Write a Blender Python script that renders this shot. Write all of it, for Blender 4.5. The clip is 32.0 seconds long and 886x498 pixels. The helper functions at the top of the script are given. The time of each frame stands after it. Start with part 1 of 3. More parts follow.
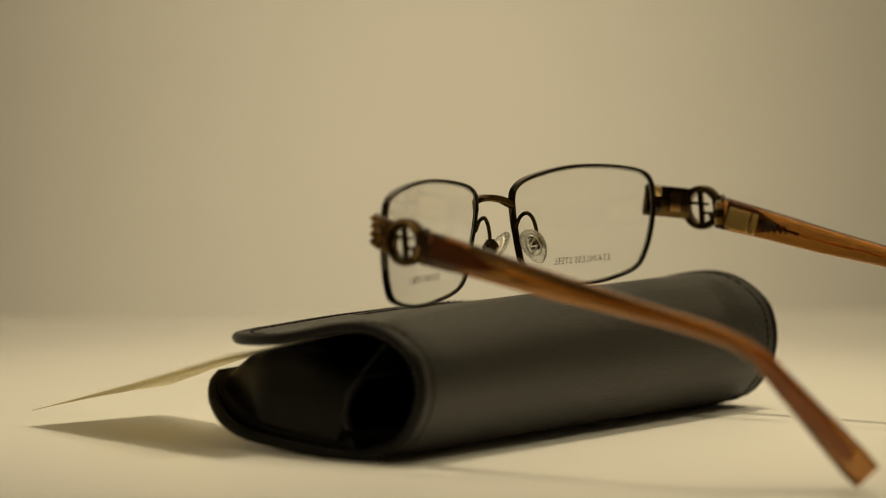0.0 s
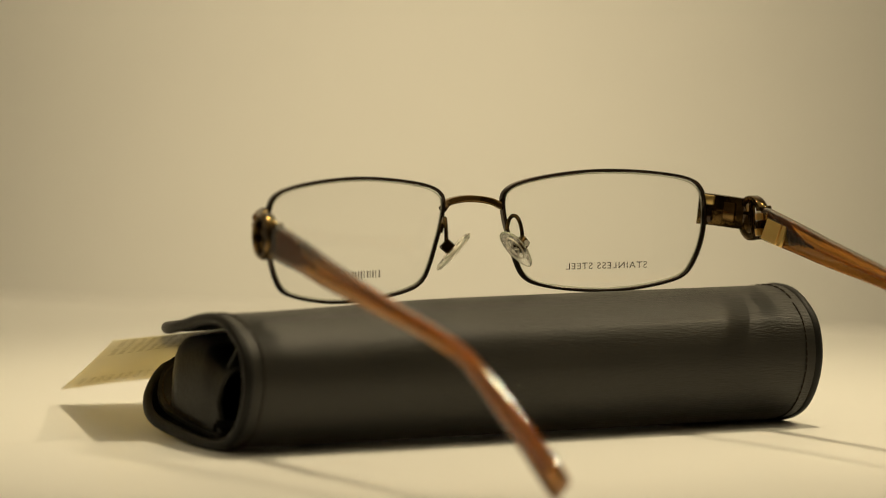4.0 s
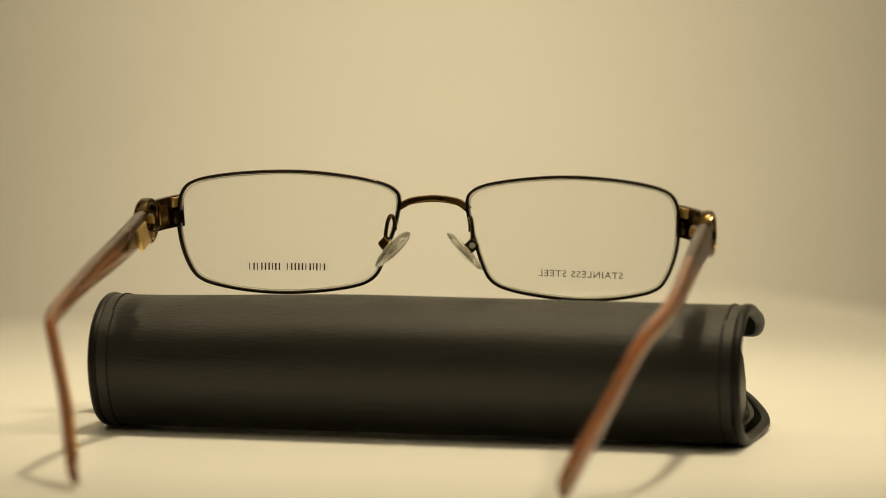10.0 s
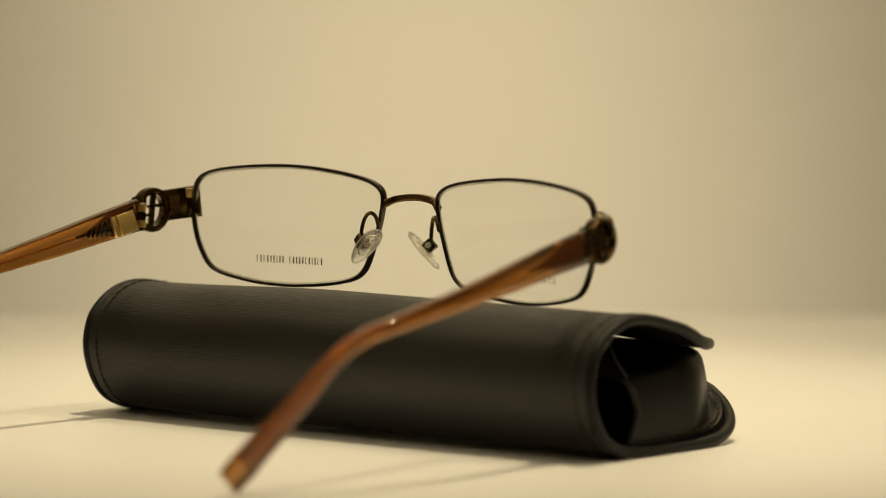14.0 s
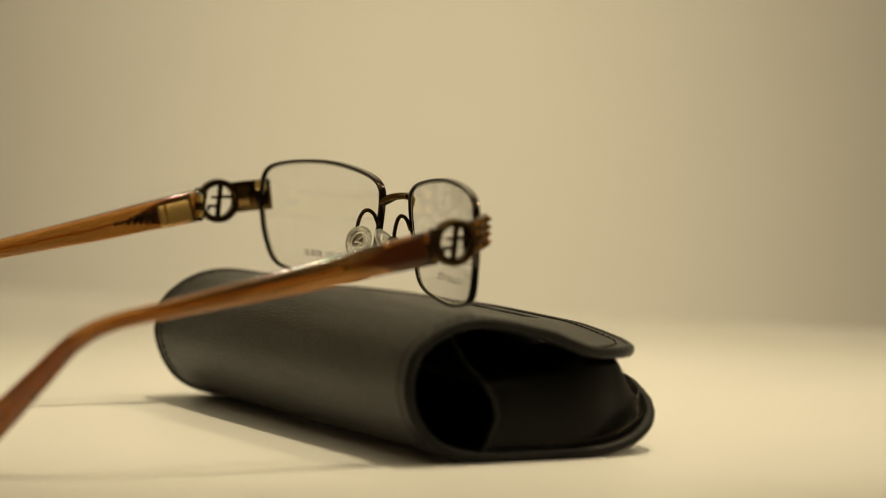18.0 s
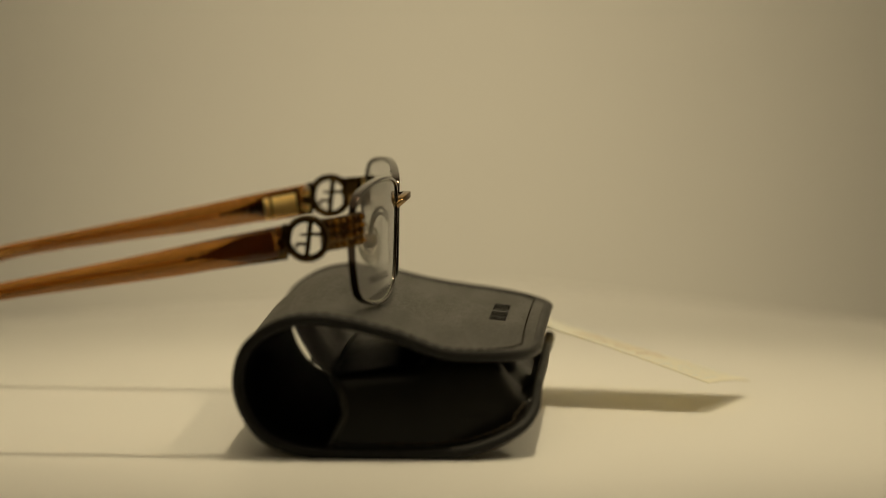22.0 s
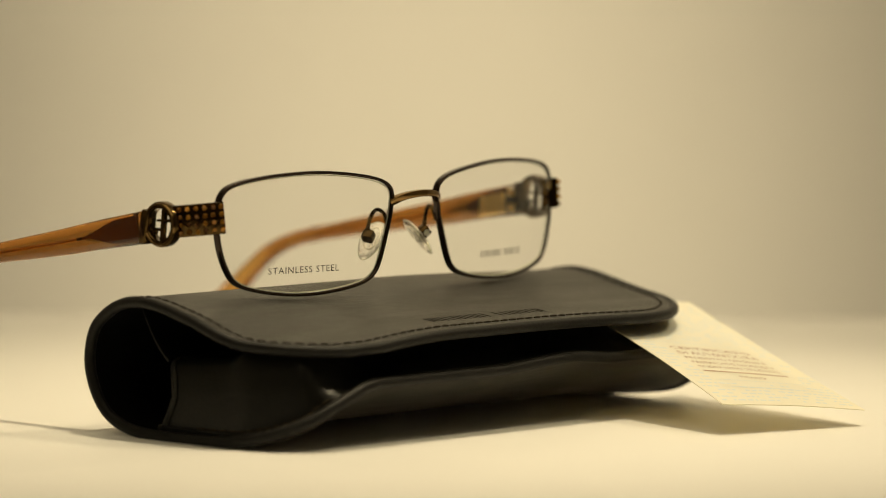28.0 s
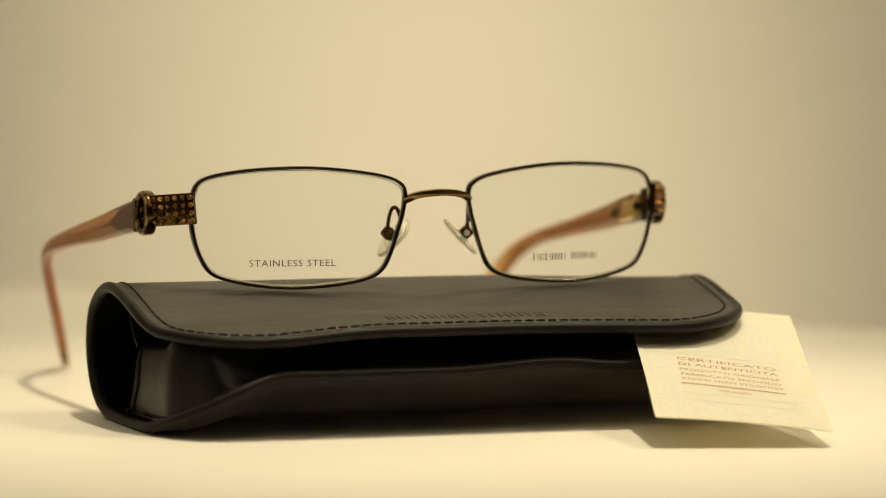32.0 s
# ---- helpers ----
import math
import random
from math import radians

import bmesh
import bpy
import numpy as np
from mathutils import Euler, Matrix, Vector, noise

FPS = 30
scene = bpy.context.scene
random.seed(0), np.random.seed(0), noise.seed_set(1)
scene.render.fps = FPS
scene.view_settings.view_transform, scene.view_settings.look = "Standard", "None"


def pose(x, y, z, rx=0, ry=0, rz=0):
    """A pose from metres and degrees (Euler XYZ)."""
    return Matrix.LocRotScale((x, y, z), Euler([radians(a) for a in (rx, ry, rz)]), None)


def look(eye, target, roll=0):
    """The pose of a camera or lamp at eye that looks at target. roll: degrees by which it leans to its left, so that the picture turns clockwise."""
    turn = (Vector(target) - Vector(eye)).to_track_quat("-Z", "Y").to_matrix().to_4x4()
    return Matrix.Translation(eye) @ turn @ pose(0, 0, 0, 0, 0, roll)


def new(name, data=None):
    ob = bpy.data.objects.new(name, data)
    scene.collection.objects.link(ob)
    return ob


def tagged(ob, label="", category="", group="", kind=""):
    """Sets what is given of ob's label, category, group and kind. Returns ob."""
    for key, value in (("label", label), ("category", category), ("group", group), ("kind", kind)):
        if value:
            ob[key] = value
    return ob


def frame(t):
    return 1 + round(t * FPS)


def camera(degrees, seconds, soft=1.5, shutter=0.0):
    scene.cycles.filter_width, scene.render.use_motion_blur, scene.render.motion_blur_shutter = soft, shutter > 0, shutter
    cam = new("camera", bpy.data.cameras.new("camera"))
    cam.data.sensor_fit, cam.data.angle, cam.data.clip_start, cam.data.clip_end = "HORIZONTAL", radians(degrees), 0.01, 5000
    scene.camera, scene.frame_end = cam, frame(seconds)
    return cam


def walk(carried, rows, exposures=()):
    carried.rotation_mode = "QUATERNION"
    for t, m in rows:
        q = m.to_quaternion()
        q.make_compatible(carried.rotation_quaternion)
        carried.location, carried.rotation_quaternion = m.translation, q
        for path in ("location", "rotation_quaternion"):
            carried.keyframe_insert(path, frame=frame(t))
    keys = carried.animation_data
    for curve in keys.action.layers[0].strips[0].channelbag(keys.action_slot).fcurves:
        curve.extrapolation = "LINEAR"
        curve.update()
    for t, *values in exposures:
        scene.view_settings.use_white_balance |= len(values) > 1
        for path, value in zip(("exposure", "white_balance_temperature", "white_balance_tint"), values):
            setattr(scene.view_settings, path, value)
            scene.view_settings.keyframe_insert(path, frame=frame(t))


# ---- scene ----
cam = camera(9.0, 32.0, soft=0.9)
cam.data.dof.use_dof = True
cam.data.dof.focus_distance = 1.379
cam.data.dof.aperture_fstop = 9.0

SPIN = -6.7396        # degrees a second: the square table turns under a fixed camera
SQUARE_ON = 8.5       # seconds: the moment at which the spectacles stand square to the camera
EYE = (0.0, -1.3815, 0.158)
AIM = (EYE[0] - 0.001207, EYE[1] + 0.99655, EYE[2] - 0.08298)
walk(cam, [(0.0, look(EYE, AIM, 0.503)), (32.0, look(EYE, AIM, 0.503))],
     exposures=[(0.0, -0.27), (1.0, -0.05), (2.0, 0.08), (3.0, 0.04), (6.0, 0.06), (7.0, 0.18), (9.0, 0.12), (13.0, 0.11), (19.0, -0.14), (23.0, -0.54), (25.0, -0.21), (27.0, 0.08), (29.0, 0.25), (31.0, 0.27), (32.0, 0.29)])

# ---- light: a warm ceiling spot over the table, a second one to its side, added fills, a lit white room ----
world = bpy.data.worlds.new("room_air")
scene.world = world
world.use_nodes = True
world.node_tree.nodes["Background"].inputs[0].default_value = (1.0, 0.86, 0.62, 1)
world.node_tree.nodes["Background"].inputs[1].default_value = 0.0


def spot(name, at, to, radius, watts, half_angle, blend, colour):
    data = bpy.data.lights.new(name, "SPOT")
    data.shadow_soft_size, data.energy, data.color = radius, watts, colour
    data.spot_size, data.spot_blend = radians(2 * half_angle), blend
    ob = new(name, data)
    ob.matrix_world = look(at, to)
    return ob


WARM = (1.0, 0.826, 0.512)
spot("ceiling_spot_light", (0.17, 0.15, 1.50), (0.0, 0.02, 0.0), 0.04, 56.5, 9.5, 1.0, WARM)
spot("side_ceiling_light", (1.02, 0.15, 1.50), (0.0, 0.05, 0.0), 0.05, 32.0, 12.0, 1.0, WARM)
# added unseen fills: brighten the wall's outer parts that the lenses reflect
for side in (-1, 1):
    spot("side_wall_fill", (side * 0.9, -0.4, 1.55), (side * 0.8, 0.5, 0.12), 0.08, 45.0, 20, 1.0, WARM)
# added unseen fill for the back wall; narrow cone imitates lens vignetting
spot("back_wall_fill", (0.0, -1.2, 1.30), (-0.006, 0.5, -0.02), 0.10, 150.0, 5.8, 1.0, WARM)
# added unseen fill above the view, for reflections on flap and arms
spot("upper_wall_fill", (0.0, -1.2, 1.30), (-0.01, 0.5, 0.55), 0.10, 160.0, 12.0, 1.0, WARM)
# added wide soft fill overhead, raises the ambient level
soft = bpy.data.lights.new("overhead_fill", "AREA")
soft.shape, soft.size, soft.energy, soft.color = "DISK", 2.2, 9.0, WARM
new("overhead_fill", soft).matrix_world = look((0.0, -0.6, 1.6), (0, -0.6, 0))


# ---- materials ----
def material(name, colour, rough=0.5, metal=0.0, vary=0.0, vary_scale=40.0, bump=0.0, bump_scale=800.0, stretch=(1, 1, 1),
             transmission=0.0, ior=1.45, spec=0.5, rough_vary=0.0, coat=0.0, coat_rough=0.03, sheen=0.0):
    m = bpy.data.materials.new(name)
    m.use_nodes = True
    nt = m.node_tree
    n, l = nt.nodes, nt.links
    b = n["Principled BSDF"]
    b.inputs["Base Color"].default_value = (*colour, 1)
    b.inputs["Roughness"].default_value = rough
    b.inputs["Metallic"].default_value = metal
    b.inputs["Transmission Weight"].default_value = transmission
    b.inputs["IOR"].default_value = ior
    b.inputs["Specular IOR Level"].default_value = spec
    b.inputs["Coat Weight"].default_value, b.inputs["Coat Roughness"].default_value = coat, coat_rough
    b.inputs["Sheen Weight"].default_value, b.inputs["Sheen Roughness"].default_value = sheen, 0.32
    b.inputs["Sheen Tint"].default_value = (1.0, 0.96, 0.88, 1)
    co = n.new("ShaderNodeTexCoord")
    mp = n.new("ShaderNodeMapping")
    mp.inputs["Scale"].default_value = stretch
    l.new(co.outputs["Object"], mp.inputs["Vector"])
    if vary:
        a, c = n.new("ShaderNodeTexNoise"), n.new("ShaderNodeTexNoise")
        a.inputs["Scale"].default_value, c.inputs["Scale"].default_value = vary_scale, vary_scale * 9
        a.inputs["Detail"].default_value, c.inputs["Detail"].default_value = 4, 3
        mix = n.new("ShaderNodeMix")
        mix.data_type = "FLOAT"
        mix.inputs[0].default_value = 0.4
        l.new(mp.outputs["Vector"], a.inputs["Vector"])
        l.new(mp.outputs["Vector"], c.inputs["Vector"])
        l.new(a.outputs["Fac"], mix.inputs[2])
        l.new(c.outputs["Fac"], mix.inputs[3])
        ramp = n.new("ShaderNodeValToRGB")
        ramp.color_ramp.elements[0].position, ramp.color_ramp.elements[1].position = 0.3, 0.7
        ramp.color_ramp.elements[0].color = (*[v * (1 - vary) for v in colour], 1)
        ramp.color_ramp.elements[1].color = (*[min(1.0, v * (1 + vary)) for v in colour], 1)
        l.new(mix.outputs[0], ramp.inputs["Fac"])
        l.new(ramp.outputs["Color"], b.inputs["Base Color"])
        if rough_vary:
            mr = n.new("ShaderNodeMapRange")
            mr.inputs["From Min"].default_value, mr.inputs["From Max"].default_value = 0.3, 0.7
            mr.inputs["To Min"].default_value, mr.inputs["To Max"].default_value = rough - rough_vary, rough + rough_vary
            l.new(mix.outputs[0], mr.inputs["Value"])
            l.new(mr.outputs["Result"], b.inputs["Roughness"])
    if bump:
        g = n.new("ShaderNodeTexNoise")
        g.inputs["Scale"].default_value, g.inputs["Detail"].default_value = bump_scale, 5
        l.new(mp.outputs["Vector"], g.inputs["Vector"])
        bp = n.new("ShaderNodeBump")
        bp.inputs["Strength"].default_value, bp.inputs["Distance"].default_value = bump, 0.001
        l.new(g.outputs["Fac"], bp.inputs["Height"])
        l.new(bp.outputs["Normal"], b.inputs["Normal"])
    return m


M_WALL = material("white_wall_paint", (0.78, 0.77, 0.74), 0.85, vary=0.02, vary_scale=3, bump=0.02, bump_scale=120)
# unseen walls: dark south, pale sides, toned for what leather and metal reflect
M_ROOM = material("dark_unseen_wall", (0.22, 0.2, 0.17), 0.85, vary=0.05, vary_scale=3)
M_SIDE = material("pale_unseen_wall", (0.66, 0.62, 0.54), 0.85, vary=0.05, vary_scale=3)
M_CEIL = material("grey_ceiling_paint", (0.35, 0.33, 0.30), 0.9, vary=0.02, vary_scale=3)
M_FLOOR = material("pale_floor", (0.2, 0.16, 0.12), 0.5, vary=0.15, vary_scale=5, stretch=(1, 8, 1))
M_TABLE = material("white_lacquer", (0.82, 0.81, 0.78), 0.42, vary=0.012, vary_scale=25, bump=0.03, bump_scale=500, spec=0.35, rough_vary=0.04)
M_LEATHER = material("black_leather", (0.0135, 0.0122, 0.0085), 0.47, vary=0.35, vary_scale=160, bump=0.26, bump_scale=2800, stretch=(0.14, 1.0, 1.0), spec=0.5, rough_vary=0.1, sheen=0.12, coat=0.03, coat_rough=0.25)
# a little lint on the black leather
nt = M_LEATHER.node_tree
cell = nt.nodes.new("ShaderNodeTexVoronoi")
cell.inputs["Scale"].default_value = 170.0
near = nt.nodes.new("ShaderNodeMath")
near.operation, near.inputs[1].default_value = "LESS_THAN", 0.03
pick = nt.nodes.new("ShaderNodeSeparateColor")
few = nt.nodes.new("ShaderNodeMath")
few.operation, few.inputs[1].default_value = "GREATER_THAN", 0.72
both = nt.nodes.new("ShaderNodeMath")
both.operation = "MULTIPLY"
lint = nt.nodes.new("ShaderNodeMix")
lint.data_type = "RGBA"
lint.inputs[7].default_value = (0.1, 0.09, 0.07, 1)
coords = nt.nodes["Texture Coordinate"]
base = nt.nodes["Principled BSDF"].inputs["Base Color"]
was = base.links[0].from_socket
nt.links.new(coords.outputs["Object"], cell.inputs["Vector"])
nt.links.new(cell.outputs["Distance"], near.inputs[0])
nt.links.new(cell.outputs["Color"], pick.inputs[0])
nt.links.new(pick.outputs[0], few.inputs[0])
nt.links.new(near.outputs[0], both.inputs[0])
nt.links.new(few.outputs[0], both.inputs[1])
nt.links.new(both.outputs[0], lint.inputs[0])
nt.links.new(was, lint.inputs[6])
nt.links.new(lint.outputs[2], base)
M_LINING = material("black_leather_inside", (0.004, 0.0038, 0.0035), 0.95, vary=0.25, vary_scale=80, bump=0.3, bump_scale=900, spec=0.03)
M_POUCH = material("smooth_black_leather", (0.0065, 0.006, 0.0045), 0.34, vary=0.25, vary_scale=60, bump=0.1, bump_scale=900, rough_vary=0.06, spec=0.3)
M_EDGE = material("rolled_leather_edge", (0.007, 0.0065, 0.0056), 0.5, vary=0.25, vary_scale=200, bump=0.15, bump_scale=1500, spec=0.25, sheen=0.15)
M_THREAD = material("dark_brown_thread", (0.02, 0.014, 0.01), 0.8, vary=0.2, vary_scale=900, spec=0.2)
M_SEAM = material("tan_brown_thread", (0.06, 0.047, 0.03), 0.8, vary=0.25, vary_scale=900, spec=0.2)
M_STAMP = material("relief_shade_leather", (0.006, 0.0056, 0.0048), 0.6, vary=0.3, vary_scale=900, spec=0.2, sheen=0.25)
M_RIM = material("dark_bronze_metal", (0.034, 0.020, 0.012), 0.13, metal=0.85, vary=0.25, vary_scale=300, spec=0.6, coat=0.4)
M_BRONZE = material("bronze_metal", (0.25, 0.155, 0.06), 0.13, metal=1.0, vary=0.15, vary_scale=400)
M_DARKBRONZE = material("antique_bronze", (0.10, 0.062, 0.022), 0.11, metal=1.0, vary=0.45, vary_scale=350, bump=0.12, bump_scale=900)
M_GOLD = material("polished_gold_metal", (1.0, 0.68, 0.25), 0.3, metal=1.0, vary=0.08, vary_scale=300)
M_BRASS = material("satin_brass_metal", (0.78, 0.57, 0.23), 0.36, metal=1.0, vary=0.12, vary_scale=300)
M_AMBER = material("amber_crystal", (0.78, 0.40, 0.07), 0.1, transmission=0.2, metal=0.5, ior=1.6, vary=0.3, vary_scale=900)
# random dark to bright amber per stone puts the sparkle into the colour
nt = M_AMBER.node_tree
info, ramp = nt.nodes.new("ShaderNodeObjectInfo"), nt.nodes.new("ShaderNodeValToRGB")
ramp.color_ramp.elements[0].color = (0.11, 0.04, 0.005, 1)
ramp.color_ramp.elements[1].color = (0.58, 0.27, 0.035, 1)
nt.links.new(info.outputs["Random"], ramp.inputs["Fac"])
nt.links.new(ramp.outputs["Color"], nt.nodes["Principled BSDF"].inputs["Base Color"])
M_DARKCORE = material("dark_metal_core", (0.085, 0.036, 0.012), 0.25, metal=0.6, vary=0.2, vary_scale=200)
M_INLAY = material("golden_brown_inlay", (0.30, 0.125, 0.024), 0.25, vary=0.2, vary_scale=90, stretch=(1, 0.2, 1))
# metal core, its colour brightened to stand in for light glowing through the arms
M_CORE = material("brightened_metal_core", (0.95, 0.5, 0.14), 0.35, metal=0.35, vary=0.2, vary_scale=200, bump=0.5, bump_scale=260)
M_ACETATE = material("translucent_brown_acetate", (0.40, 0.175, 0.036), 0.03, transmission=0.97, ior=1.55, vary=0.2, vary_scale=60, bump=0.05, bump_scale=140, stretch=(1, 0.2, 1), coat=0.22)
# thin acetate: part of the light goes straight through
nt = M_ACETATE.node_tree
clear, mixer = nt.nodes.new("ShaderNodeBsdfTransparent"), nt.nodes.new("ShaderNodeMixShader")
clear.inputs["Color"].default_value = (0.55, 0.32, 0.12, 1)
mixer.inputs[0].default_value = 0.07
nt.links.new(nt.nodes["Principled BSDF"].outputs[0], mixer.inputs[1])
nt.links.new(clear.outputs[0], mixer.inputs[2])
nt.links.new(mixer.outputs[0], nt.nodes["Material Output"].inputs["Surface"])
M_LENS = material("clear_lens", (0.99, 0.993, 0.985), 0.0, transmission=1.0, ior=1.4)
M_PAD = material("clear_silicone", (0.98, 0.97, 0.94), 0.05, transmission=0.98, ior=1.38, coat=0.3, bump=0.5, bump_scale=500)
M_SILVER = material("pale_metal", (0.85, 0.82, 0.72), 0.4, metal=0.7, vary=0.1, vary_scale=400)
# pale tint puts the bright line along lens and pad edges into the colour
M_BEVEL = material("pale_glint_bevel", (0.86, 0.88, 0.72), 0.25, transmission=0.55, ior=1.3)
nt = M_PAD.node_tree
clear, mixer = nt.nodes.new("ShaderNodeBsdfTransparent"), nt.nodes.new("ShaderNodeMixShader")
mixer.inputs[0].default_value = 0.3
nt.links.new(nt.nodes["Principled BSDF"].outputs[0], mixer.inputs[1])
nt.links.new(clear.outputs[0], mixer.inputs[2])
nt.links.new(mixer.outputs[0], nt.nodes["Material Output"].inputs["Surface"])
M_INK = material("dark_lens_print", (0.025, 0.022, 0.02), 0.6)
M_CARD = material("ivory_card", (0.92, 0.945, 0.93), 0.7, vary=0.02, vary_scale=120, bump=0.08, bump_scale=900)
# paper lets some light through
nt = M_CARD.node_tree
trans, mixer = nt.nodes.new("ShaderNodeBsdfTranslucent"), nt.nodes.new("ShaderNodeMixShader")
trans.inputs["Color"].default_value = (0.95, 0.83, 0.48, 1)
mixer.inputs[0].default_value = 0.37
nt.links.new(nt.nodes["Principled BSDF"].outputs[0], mixer.inputs[1])
nt.links.new(trans.outputs[0], mixer.inputs[2])
nt.links.new(mixer.outputs[0], nt.nodes["Material Output"].inputs["Surface"])
M_PRINT = material("pale_brown_ink", (0.50, 0.35, 0.24), 0.7)
M_UNDER = material("olive_card_print", (0.45, 0.41, 0.28), 0.7)
M_FAINT = material("faint_card_pattern", (0.80, 0.85, 0.83), 0.7)

MM = 0.001
BASE = {}


def thing(name, base, turn=0.0, **tags):
    """An Empty at the base of a thing; its parts are given in the table's millimetres."""
    ob = new(name)
    ob.empty_display_size = 0.01
    ob.matrix_world = pose(base[0] * MM, base[1] * MM, base[2] * MM, 0, 0, turn)
    BASE[ob.name] = ob.matrix_world.copy()
    tagged(ob, **tags)
    return ob


def mesh_of(name, verts, faces, mat, smooth=True, sharp=40, inv=None):
    me = bpy.data.meshes.new(name)
    pts = [Vector(v) * MM for v in verts]
    if inv is not None:
        pts = [inv @ p for p in pts]
    me.from_pydata([tuple(p) for p in pts], [], faces)
    bm = bmesh.new()
    bm.from_mesh(me)
    bmesh.ops.recalc_face_normals(bm, faces=bm.faces)
    bm.to_mesh(me)
    bm.free()
    if smooth:
        me.polygons.foreach_set("use_smooth", [True] * len(me.polygons))
        me.set_sharp_from_angle(angle=radians(sharp))
    me.materials.append(mat)
    return me


def part(name, geo, mat, parent, label="", smooth=True, sharp=40, root=None):
    """One mesh of (verts, faces) in the table's millimetres, under a thing or under a part of it."""
    root = root or parent
    ob = new(name, mesh_of(name, geo[0], geo[1], mat, smooth, sharp, BASE[root.name].inverted()))
    ob.parent = parent
    if label:
        tagged(ob, label=label)
    return ob


# ---- small geometry kit: everything returns (verts, faces) in millimetres ----
def join(*geos):
    vs, fs = [], []
    for v, f in geos:
        k = len(vs)
        vs += [tuple(p) for p in v]
        fs += [tuple(i + k for i in q) for q in f]
    return vs, fs


def spline(pts, n, closed=False):
    """Catmull-Rom through points of any dimension, n steps a span."""
    pts = [np.array(p, float) for p in pts]
    m, out = len(pts), []
    spans = m if closed else m - 1
    for i in range(spans):
        if closed:
            a, b, c, d = (pts[(i + k) % m] for k in (-1, 0, 1, 2))
        else:
            b, c = pts[i], pts[i + 1]
            a = pts[i - 1] if i else 2 * b - c
            d = pts[i + 2] if i + 2 < m else 2 * c - b
        for k in range(n):
            t = k / n
            out.append(0.5 * (2 * b + (c - a) * t + (2 * a - 5 * b + 4 * c - d) * t * t + (3 * b - a - 3 * c + d) * t ** 3))
    if not closed:
        out.append(pts[-1])
    return out


def sweep(path, ring, closed=False, side=None, caps=True):
    """Sweeps a ring of (a, b) offsets (a function of the step, or a list) along a path; side: a fixed direction for b."""
    path = [np.array(p, float) for p in path]
    n, vs, fs = len(path), [], []
    last = None
    for i, p in enumerate(path):
        if closed:
            t = path[(i + 1) % n] - path[i - 1]
        else:
            t = path[min(i + 1, n - 1)] - path[max(i - 1, 0)]
        t = t / (np.linalg.norm(t) + 1e-9)
        if side is not None:
            b = np.array(side(i) if callable(side) else side, float)
        else:
            b = last if last is not None else (np.array((0, 0, 1.0)) if abs(t[2]) < 0.9 else np.array((1.0, 0, 0)))
        b = b - t * (b @ t)
        b = b / (np.linalg.norm(b) + 1e-9)
        last = b
        a = np.cross(b, t)
        r = ring(i) if callable(ring) else ring
        m = len(r)
        vs += [tuple(p + a * u + b * v) for u, v in r]
    rings = n if closed else n - 1
    for i in range(rings):
        j = (i + 1) % n
        for k in range(m):
            fs.append((i * m + k, i * m + (k + 1) % m, j * m + (k + 1) % m, j * m + k))
    if caps and not closed:
        fs.append(tuple(range(m))[::-1])
        fs.append(tuple((n - 1) * m + k for k in range(m)))
    return vs, fs


def round_ring(r, n=8, s=None):
    s = s or r
    return [(r * math.cos(2 * math.pi * k / n), s * math.sin(2 * math.pi * k / n)) for k in range(n)]


def soft_box_ring(a, b, c, n=3):
    """A rectangle of half sizes a, b with corners of radius c."""
    out = []
    for q, (x, y) in enumerate(((a - c, b - c), (-a + c, b - c), (-a + c, -b + c), (a - c, -b + c))):
        for k in range(n + 1):
            w = math.pi / 2 * (q + k / n)
            out.append((x + c * math.cos(w), y + c * math.sin(w)))
    return out


def tube(path, r, n=8, closed=False):
    return sweep(path, round_ring(r, n), closed)


def box(c, half, axes=None, bevel=0.0):
    """A block with rounded long edges; axes: three rows of directions."""
    axes = np.array(axes if axes is not None else np.eye(3), float)
    axes = np.array([a / np.linalg.norm(a) for a in axes])
    c = np.array(c, float)
    bv = bevel or min(half) * 0.25
    ring = soft_box_ring(half[0], half[1], bv, 2)
    steps = [(-half[2], 1 - bv / half[0], 1 - bv / half[1]), (-half[2] + bv, 1, 1), (half[2] - bv, 1, 1), (half[2], 1 - bv / half[0], 1 - bv / half[1])]
    vs, fs, m = [], [], len(ring)
    for w, su, sv in steps:
        vs += [tuple(c + axes[0] * u * su + axes[1] * v * sv + axes[2] * w) for u, v in ring]
    for i in range(3):
        for k in range(m):
            fs.append((i * m + k, i * m + (k + 1) % m, (i + 1) * m + (k + 1) % m, (i + 1) * m + k))
    fs += [tuple(range(m))[::-1], tuple(3 * m + k for k in range(m))]
    return vs, fs


def sheet(rows, thick, inward):
    """A grid of points with thickness; inward(i, j): the unit way to the inner face."""
    n, m = len(rows), len(rows[0])
    vs = [tuple(p) for r in rows for p in r]
    vs += [tuple(np.array(rows[i][j]) + np.array(inward(i, j)) * thick) for i in range(n) for j in range(m)]
    o, fs = n * m, []
    for i in range(n - 1):
        for j in range(m - 1):
            a, b, c, d = i * m + j, i * m + j + 1, (i + 1) * m + j + 1, (i + 1) * m + j
            fs += [(a, b, c, d), (a + o, d + o, c + o, b + o)]
    for i in range(n - 1):
        for j in (0, m - 1):
            a, d = i * m + j, (i + 1) * m + j
            fs.append((a, d, d + o, a + o) if j == 0 else (a, a + o, d + o, d))
    for j in range(m - 1):
        for i in (0, n - 1):
            a, b = i * m + j, i * m + j + 1
            fs.append((a, a + o, b + o, b) if i == 0 else (a, b, b + o, a + o))
    return vs, fs


